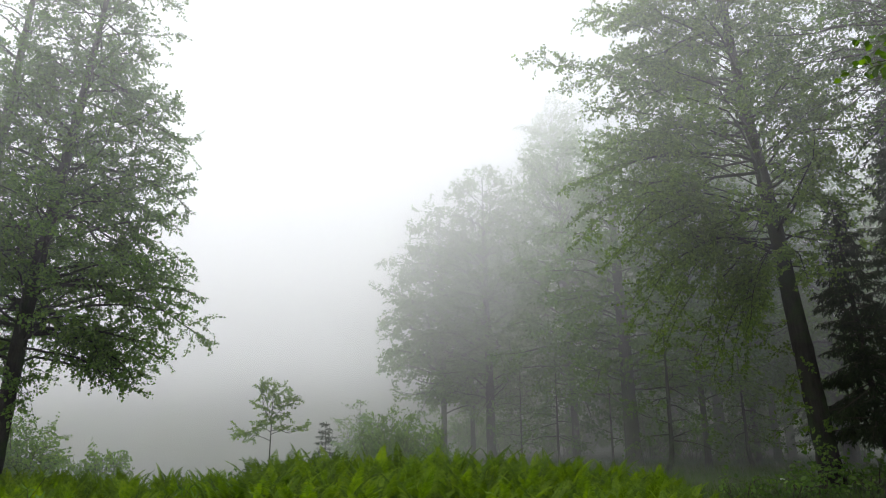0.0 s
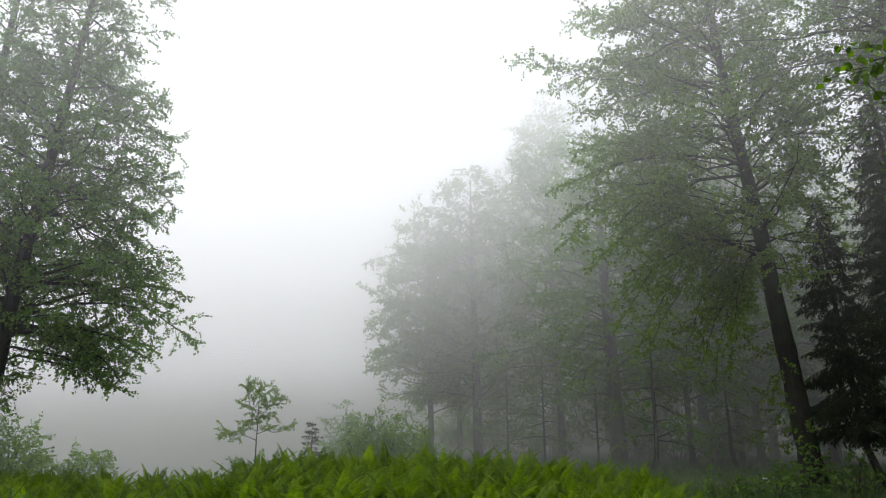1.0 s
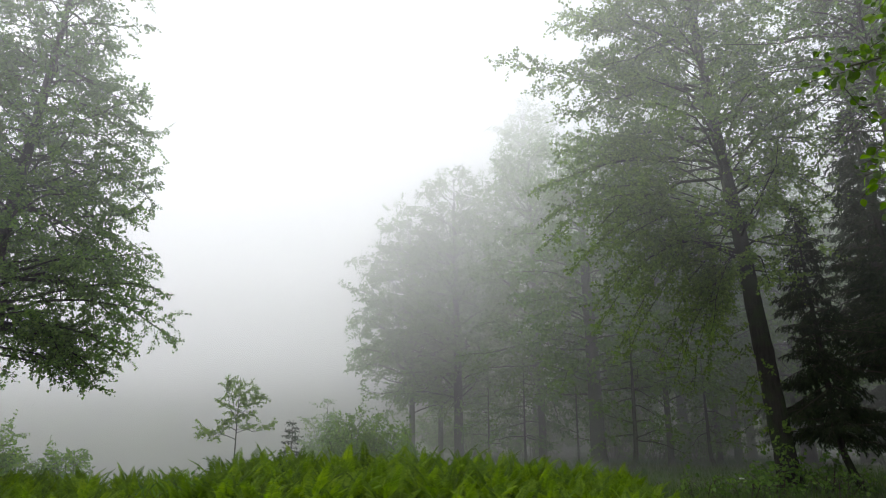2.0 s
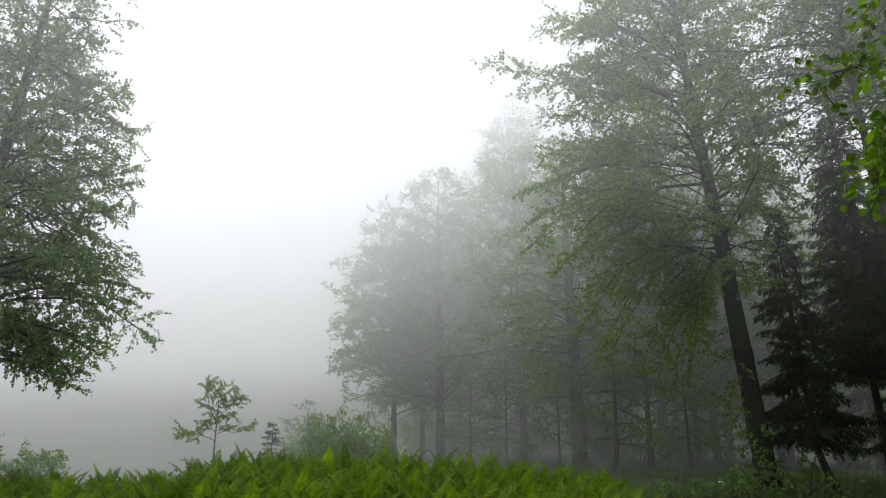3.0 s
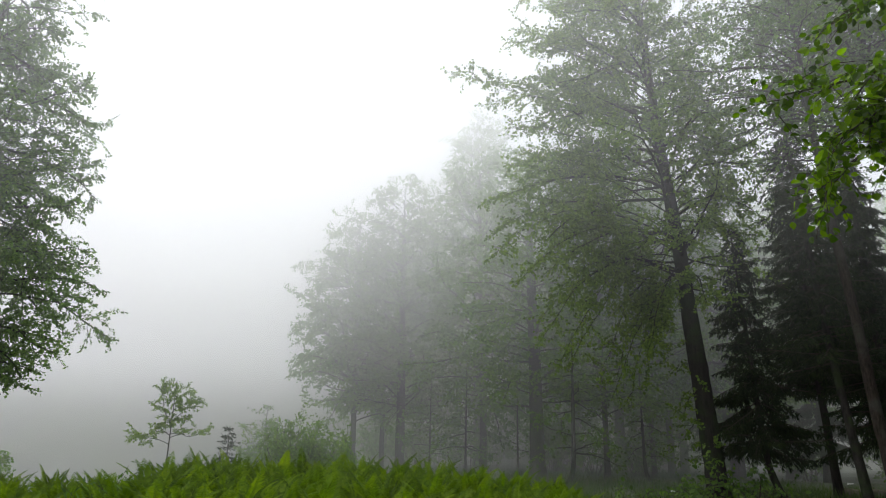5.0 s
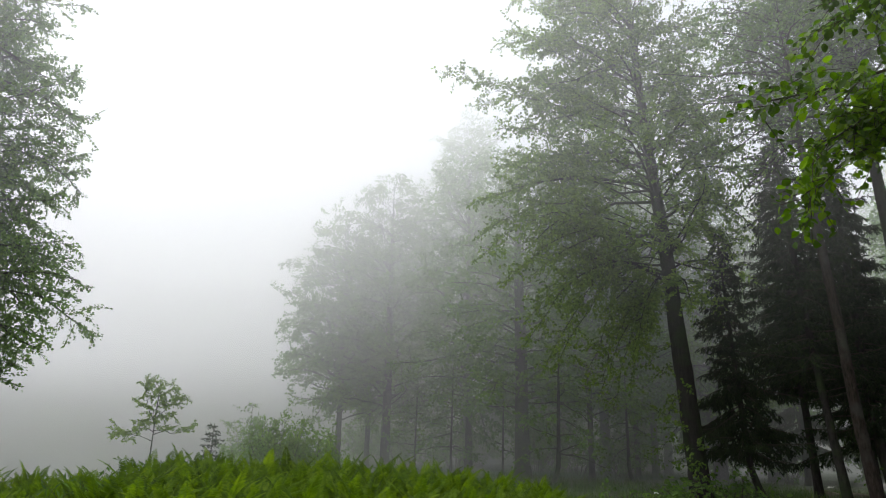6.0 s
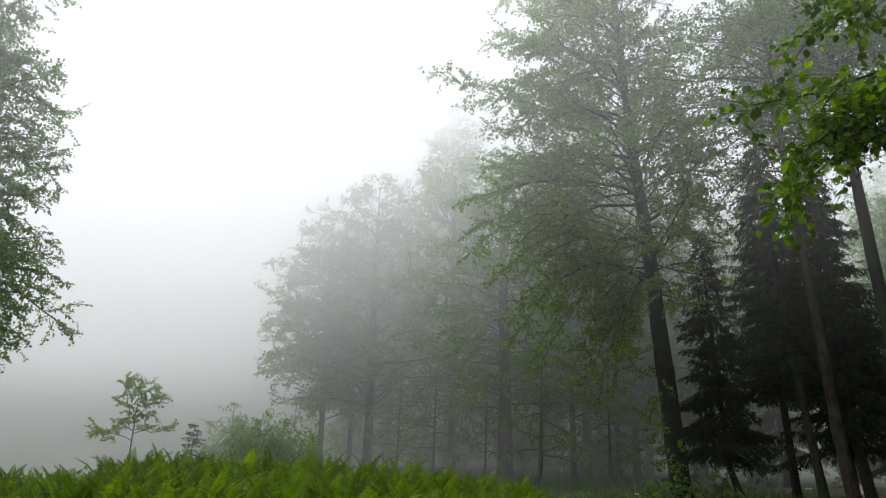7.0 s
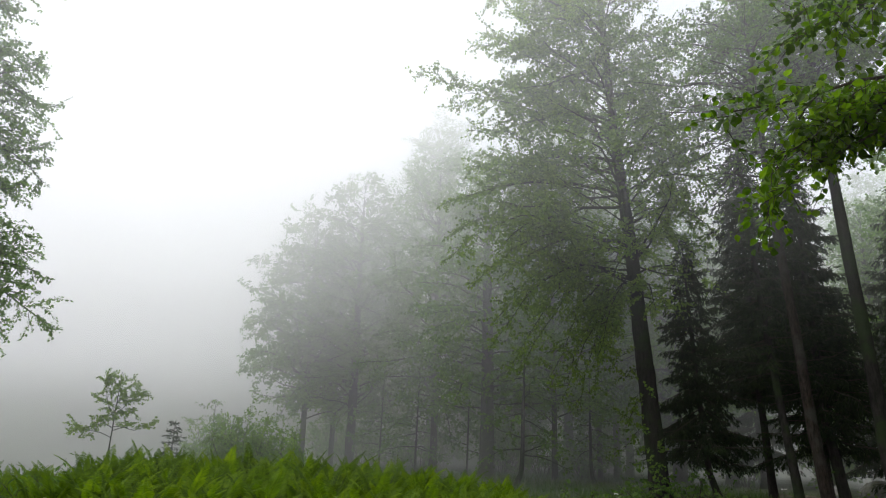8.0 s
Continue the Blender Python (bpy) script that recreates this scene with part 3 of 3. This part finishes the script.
broadleaf("forest_tree", [(7.82, 9.05, 0.3, 0.1), (7.76, 9.14, 0.8, 0.09), (7.7, 9.25, 1.95, 0.082), (7.65, 9.3, 3.17, 0.075), (7.56, 9.34, 4.3, 0.068), (7.47, 9.38, 5.5, 0.06), (7.3, 9.4, 9.5, 0.02)],
          [(6.0, 1.2), (8, 2.0), (9.4, 0.7)], 72, 0.062, 35, "tree with reddish mottled bark and a high crown", bark=PALE_BARK, bushy=1.0, lift=(0.1, 0.8), per_m=20)
spruce("spruce_tree", [(9.24, 10.4, 0.3, 0.1), (9.08, 10.57, 2.05, 0.08), (9.02, 10.6, 4.5, 0.056), (8.95, 10.65, 7.2, 0.012)], 1.6, 1.35, 36, "dark spruce with low drooping boughs", dense=2.2, droop=0.65, whorl=0.19)
broadleaf("forest_tree", [(8.88, 8.9, 0.3, 0.125), (8.77, 9.0, 1.33, 0.11), (8.72, 9.04, 2.86, 0.1), (8.64, 9.11, 4.34, 0.095), (8.56, 9.19, 6.37, 0.082), (8.45, 9.27, 8.9, 0.055), (8.4, 9.3, 12, 0.012)],
          [(6.8, 1.2), (9.0, 2.4), (11.8, 0.8)], 92, 0.064, 37, "tall dark-stemmed tree with a high crown", bushy=1.7, lift=(0.1, 0.8), per_m=20)
low_spruce = spruce("spruce_tree", [(10.6, 9.6, 0.3, 0.13), (10.5, 9.7, 3.0, 0.08), (10.4, 9.8, 5.6, 0.012)], 1.2, 1.7, 38, "dark spruce with low drooping boughs", dense=1.7, droop=0.8)

# spruces added mostly past the right edge of view, to block light from there
for q, (x, y) in enumerate([(13.4, 12.2), (12.3, 10.2), (15.4, 13.4), (12.6, 7.6), (17.0, 15.0), (16.0, 11.0)]):
    copy_thing(dark_spruces[q % 2], pose(*stand(x, y), 0, 0, 75 * q + 30))

# low boughs added as a dark stand-in for dim mist, covering bright fog
for q, (x, y) in enumerate([(17.5, 17.5), (20.0, 19.0), (15.2, 15.6), (18.0, 21.0), (18.5, 14.5), (14.4, 19.6), (12.2, 22.0)]):
    copy_thing(low_spruce, pose(*stand(x, y), 0, 0, 65 * q + 10))

# ---- overhanging tree beside the viewpoint ----
broadleaf("hazel_tree", [(4.9, 1.9, 0.0, 0.13), (4.75, 2.0, 1.5, 0.11), (4.6, 2.1, 3.0, 0.09), (4.5, 2.2, 5.0, 0.05), (4.4, 2.3, 6.5, 0.012)],
          [(5.6, 1.0), (6.4, 0.5)], 3, 0.054, 21, "overhanging hazel bough with large fresh green leaves", leaf_mat=NEAR_LEAF, bark=TWIG_BARK, shape=OVAL_LEAF, faces=OVAL_FACES, per_m=36, bushy=2.0, flare=1.2, flat=0.9, tight=0.17,
          explicit=[(3.5, (2.62, 3.2, 3.06), 0.22, 0.022), (3.55, (2.68, 3.15, 3.2), 0.18, 0.014), (3.5, (2.58, 3.2, 2.82), 0.3, 0.012), (3.5, (2.72, 3.2, 2.9), 0.3, 0.012), (3.5, (3.2, 3.2, 3.2), 0.25, 0.01), (3.55, (2.9, 3.1, 3.15), 0.2, 0.01),
                    (4.2, (2.85, 3.2, 3.8), 0.12, 0.008), (4.4, (2.9, 3.25, 4.0), 0.12, 0.008), (4.6, (3.2, 3.3, 4.2), 0.1, 0.008)])


# ---- shrubs ----
def shrub(name, at, top, spread, stems, seed, label, leaf=0.09, shape=LANCE_LEAF, faces=LANCE_FACES, mat=None, per_m=16, bushy=1.0):
    rng = np.random.default_rng(seed)
    root = thing(name, stand(*at), label, "bush")
    top = top - float(ground_height(*at))
    fol = Foliage(rng, leaf, True, 1.0, per_m, bushy)
    for q in range(stems):
        az, out = q * 2.39996, math.sqrt((q + 0.5) / stems)
        L = top * (1.05 - 0.35 * out) * rng.uniform(0.8, 1.1)
        pts = grow((0.12 * math.cos(az), 0.12 * math.sin(az), 0), (math.cos(az) * spread / top * out, math.sin(az) * spread / top * out, 1), L, rng, 6, 0.3 * out, 0.08)
        fol.branch(pts, L, 0.014, 0.15, 0.4)
        part("stem", fol.wood.mesh("stem", TWIG_BARK), root)
        fol.wood = Soup()
    part("foliage", leaf_mesh(name + "_leaves", fol.pos, fol.aim, fol.size, mat or BUSH_LEAF, rng, shape, faces, 0.6), root, kind="stuff")
    return root


shrub("willow_bush", (-1.35, 17.6), 1.84, 1.1, 24, 81, "dense leafy willow bush behind the ferns", leaf=0.056, per_m=32, bushy=1.9, shape=ROUND_LEAF, faces=ROUND_FACES)
shrub("willow_bush", (-0.5, 17.2), 1.5, 1.2, 18, 82, "low leafy willow bush behind the ferns", leaf=0.054, per_m=32, bushy=1.9, shape=ROUND_LEAF, faces=ROUND_FACES)
shrub("willow_bush", (-2.55, 22.5), 2.3, 0.9, 9, 83, "upright thin willow bush", leaf=0.06, per_m=32, bushy=1.9, shape=ROUND_LEAF, faces=ROUND_FACES)
shrub("willow_bush", (-9.3, 15.4), 1.62, 1.3, 16, 84, "rounded willow bush at the meadow edge", leaf=0.06, per_m=32, bushy=1.9, shape=ROUND_LEAF, faces=ROUND_FACES)
shrub("willow_bush", (-7.9, 16.2), 1.2, 0.65, 8, 85, "small willow bush at the meadow edge", leaf=0.06, per_m=32, bushy=1.9, shape=ROUND_LEAF, faces=ROUND_FACES)
shrub("willow_bush", (-10.8, 15.9), 1.85, 1.4, 14, 86, "rounded willow bush at the meadow edge", leaf=0.06, per_m=32, bushy=1.9, shape=ROUND_LEAF, faces=ROUND_FACES)
shrub("undergrowth_plant", (6.9, 11.4), 1.0, 0.6, 9, 87, "leafy weeds at the foot of a trunk", leaf=0.09, shape=ROUND_LEAF, faces=ROUND_FACES, mat=ALDER_LEAF)
shrub("undergrowth_plant", (6.1, 11.5), 0.95, 0.5, 8, 88, "leafy weeds at the foot of a trunk", leaf=0.09, shape=ROUND_LEAF, faces=ROUND_FACES, mat=ALDER_LEAF)
shrub("undergrowth_plant", (8.1, 9.0), 0.95, 0.4, 7, 89, "leafy weeds at the foot of a trunk", leaf=0.08, shape=ROUND_LEAF, faces=ROUND_FACES, mat=ALDER_LEAF)
spruce("spruce_sapling", [(-2.83, 16.76, -0.5, 0.025), (-2.83, 16.76, 0.6, 0.014), (-2.84, 16.76, 1.48, 0.004)], 0.2, 0.32, 91, "tiny spruce sapling behind the ferns", whorl=0.24, droop=0.2)


for q, (x, y) in enumerate([(5.2, 10.6), (5.7, 11.0), (6.6, 10.6), (4.6, 10.9)]):
    undergrowth = shrub("undergrowth_plant", (x, y), 0.72 + 0.05 * (q % 3), 0.35, 6, 600 + q, "low leafy weeds in the meadow grass", leaf=0.075, shape=ROUND_LEAF, faces=ROUND_FACES, mat=ALDER_LEAF)
for q, (x, y, z) in enumerate([(-3.85, 6.3, 0.82), (-2.35, 7.2, 0.86), (-4.6, 6.4, 0.78)]):
    shrub("nettle_plant", (x, y), z, 0.25, 5, 620 + q, "dark leafy weed standing among the ferns", leaf=0.085, mat=ALDER_LEAF)

# ---- leafy understorey in the forest ----
under = [shrub("forest_shrub", (x, y), h, w, 13, 500 + q, "leafy shrub on the shaded forest floor", leaf=0.11, shape=ROUND_LEAF, faces=ROUND_FACES, mat=FAR_LEAF, bushy=0.9)
         for q, (x, y, h, w) in enumerate([(6.6, 22.5, 2.6, 1.6), (9.0, 21.0, 2.3, 1.5), (1.8, 33.5, 2.8, 1.7)])]
# shrubs at x 13 to 21, y 19 to 24 are added to darken the fog
for q, (x, y) in enumerate([(4.2, 24.5), (2.4, 27.5), (7.8, 25.5), (10.5, 23.5), (11.5, 25.8), (14.4, 25.5), (18.5, 21.5), (15.0, 21.4), (17.0, 19.8), (13.0, 21.8), (20.5, 20.5), (16.2, 24.0), (6.0, 29), (9.5, 31), (13, 30), (1.2, 30), (19.5, 17), (4, 32), (3.0, 29.0), (7.6, 21.2)]):
    copy_thing(under[q % 3], pose(*stand(x, y), 0, 0, 80 * q))


# ---- ferns ----
def frond_mesh(name, seed, length=0.95, mat=None):
    """One fern frond growing along +y and up: a rachis with tapering pinnae on both sides."""
    rng = np.random.default_rng(seed)
    s, n = Soup(), 15
    ang = radians(86) - np.linspace(0, 1, n) ** 2.4 * radians(rng.uniform(20, 68)) + rng.normal(0, 0.02, n)
    d = np.stack([rng.normal(0, 0.03, n), np.cos(ang), np.sin(ang)], 1)
    pts = np.concatenate([[[0, 0, 0]], np.cumsum(d * length / n, axis=0)])
    s.tube(pts, np.linspace(0.005, 0.0012, n + 1), 3)
    pairs = 38
    for q in range(pairs):
        t = 0.16 + 0.83 * q / (pairs - 1)
        p, w = along(pts, min(t, 0.999))
        side = np.array([1.0, 0, 0])
        up = np.cross(side, w)
        half = 0.142 * math.sin(math.pi * min(1, (t - 0.05) / 0.95) ** 0.95) ** 0.8 + 0.006
        for sg in (-1, 1):
            L = half * rng.uniform(0.85, 1.1)
            out = unit(side * sg + w * (0.35 + 0.5 * t) + up * rng.normal(0.12, 0.05))
            wide = unit(np.cross(out, up)) * 0.0104 * (0.45 + half / 0.142)
            tip = p + out * L - up * L * 0.25
            m1, m2 = p + out * L * 0.3 + up * 0.008, p + out * L * 0.68 - up * L * 0.08
            v = [p, m1 - wide, m1, m1 + wide, m2 - wide * 0.75, m2, m2 + wide * 0.75, tip]
            dip = -up * 0.006
            for e in (1, 3, 4, 6):
                v[e] = v[e] + dip
            s.add(v, np.array([(0, 2, 1), (0, 3, 2), (1, 2, 5), (1, 5, 4), (2, 3, 6), (2, 6, 5), (4, 5, 7), (5, 6, 7)]))
    return s.mesh(name, mat or FERN_LEAF, False)


DRY_FROND = frond_mesh("dry_frond", 299, 1.0, STRAW)
FRONDS = [frond_mesh("frond", 300 + q, 0.92 + 0.07 * q) for q in range(5)]


def fern(seed):
    rng = np.random.default_rng(seed)
    root = thing("fern", (0, 0, 0), "lush bright green fern with upright arching fronds", "fern", "ferns in front of the glade")
    k = int(rng.integers(14, 19))
    for q in range(k):
        f = part("frond", FRONDS[int(rng.integers(0, 5))], root)
        sc = rng.uniform(0.75, 1.1)
        f.matrix_basis = pose(0, 0, 0, -rng.uniform(1, 17), rng.uniform(-6, 6), 360 * q / k + rng.uniform(-20, 20)) @ Matrix.Scale(sc, 4)
    return root


ferns = [fern(400 + q) for q in range(5)]
rng = np.random.default_rng(5)
first = set(range(5))
for row in range(9):
    y = 6.5 + row * 0.38
    x = -6.2 - 0.06 * row + rng.uniform(0, 0.2)
    while x < 2.5 + 0.1 * row:
        tall = np.interp(x, [-5, -2.6, -2.35, -2.0, 0.9, 1.2, 2.0, 2.6], [0.6, 0.6, 0.5, 0.85, 0.8, 0.72, 0.72, 0.6]) * rng.uniform(0.9, 1.02)
        px, py = x + rng.uniform(-0.12, 0.12), y + rng.uniform(-0.15, 0.15)
        m = pose(*stand(px, py), rng.uniform(-6, 6), rng.uniform(-6, 6), rng.uniform(0, 360)) @ Matrix.Scale(tall * 0.92, 4)
        k = int(rng.integers(0, 5))
        if k in first:
            ferns[k].matrix_basis = m
            first.discard(k)
        else:
            o = copy_thing(ferns[k], m)
            o.scale = [tall * 0.92] * 3
        x += rng.uniform(0.3, 0.46)


# ---- grass and flowers ----
def grass(name, spots, seed, label, height):
    rng = np.random.default_rng(seed)
    k = len(spots)
    pos = np.array([[x, y, float(ground_height(x, y)) - 0.01] for x, y in spots])
    aim = np.stack([rng.normal(0, 0.35, k), rng.normal(0, 0.35, k), np.ones(k) * 1.6], 1)
    me = leaf_mesh(name, [pos], [aim], [rng.uniform(0.6, 1.3, k) * height], GRASS, rng, [(-0.025, 0, 0), (-0.018, 0.5, 0.02), (0, 1.0, 0.15), (0.018, 0.5, 0.02), (0.025, 0, 0)], [(0, 4, 3, 1), (1, 3, 2)], 0.0, 1.0)
    return tagged(new(name, me), label, "grass", kind="stuff")


rng = np.random.default_rng(9)
sp = np.stack([rng.uniform(2.4, 12, 26000), 8.2 + 16 * rng.uniform(0, 1, 26000) ** 1.6], 1)
grass("grass", sp, 10, "short damp meadow grass at the forest edge", 0.2)


def wild_flower(x, y, top, seed):
    """A thin stalk with a small white umbel."""
    rng = np.random.default_rng(seed)
    root = thing("wild_flower", stand(x, y), "small white wild flower on a thin stalk", "flower")
    h = top - root.location.z
    stalk = Soup()
    stalk.tube(grow((0, 0, 0), (0, 0, 1), h, rng, 5, 0, 0.04), np.linspace(0.004, 0.002, 5), 4)
    part("stalk", stalk.mesh("stalk", GRASS), root)
    k = 26
    a, r = rng.uniform(0, 6.28, k), 0.024 * np.sqrt(rng.uniform(0, 1, k))
    pos = np.stack([r * np.cos(a), r * np.sin(a), h + 0.012 - r * 0.3], 1)
    aim = np.stack([np.cos(a), np.sin(a), rng.uniform(0.2, 0.8, k)], 1)
    part("blossom", leaf_mesh("blossom", [pos], [aim], [rng.uniform(0.014, 0.022, k)], PETAL, rng), root, "white blossom")


for q, (x, y, z) in enumerate([(4.34, 9.0, 0.76), (6.1, 7.9, 0.95)]):
    wild_flower(x, y, z, 700 + q)

# dry fronds among the green ones
dry = thing("dry_fern", stand(-2.2, 7.0), "withered pale fern fronds among green ones", "fern")
for q in range(6):
    f = part("frond", DRY_FROND, dry)
    f.matrix_basis = pose(0, 0, 0, -20 - 5 * q, 0, 200 + 35 * q) @ Matrix.Scale(0.72 + 0.03 * q, 4)


def boulder(x, y, size, seed):
    """A rounded, half-buried field stone."""
    bm = bmesh.new()
    bmesh.ops.create_icosphere(bm, subdivisions=3, radius=1.0)
    shift = Vector((seed * 3.1, seed * 1.7, 0))
    for v in bm.verts:
        v.co *= 1 + 0.28 * noise.noise(v.co * 1.1 + shift) + 0.08 * noise.noise(v.co * 3.4 + shift)
        v.co = Vector((v.co.x * size, v.co.y * size * 0.8, v.co.z * size * 0.55))
    me = bpy.data.meshes.new("boulder")
    bm.to_mesh(me)
    bm.free()
    me.materials.append(STONE)
    me.polygons.foreach_set("use_smooth", [True] * len(me.polygons))
    ob = new("boulder", me)
    ob.location = (x, y, float(ground_height(x, y)) + size * 0.2)
    ob.rotation_euler = (0, 0, seed)
    tagged(ob, "pale weathered stone lying on the forest floor", "stone")


def fallen_log(start, end, r, seed):
    rng = np.random.default_rng(seed)
    a, b = np.array(start), np.array(end)
    s = np.linspace(0, 1, 14)[:, None]
    pts = a + (b - a) * s + rng.normal(0, 0.012, (14, 3))
    soup = Soup()
    soup.tube(pts, r * np.linspace(1, 0.7, 14) * (1 + rng.normal(0, 0.04, 14)), 10, True)
    soup.f.append(list(range(10))[::-1])
    tagged(new("fallen_log", soup.mesh("fallen_log", LOG)), "pale barkless fallen log lying in the forest", "log")


for q, (x, y, size) in enumerate([(15.3, 16.2, 0.55), (13.3, 15.4, 0.35), (14.2, 14.6, 0.28)]):
    boulder(x, y, size, 1.0 + q)
fallen_log((9.7, 13.1, 0.5), (12.2, 11.4, 0.53), 0.11, 41)
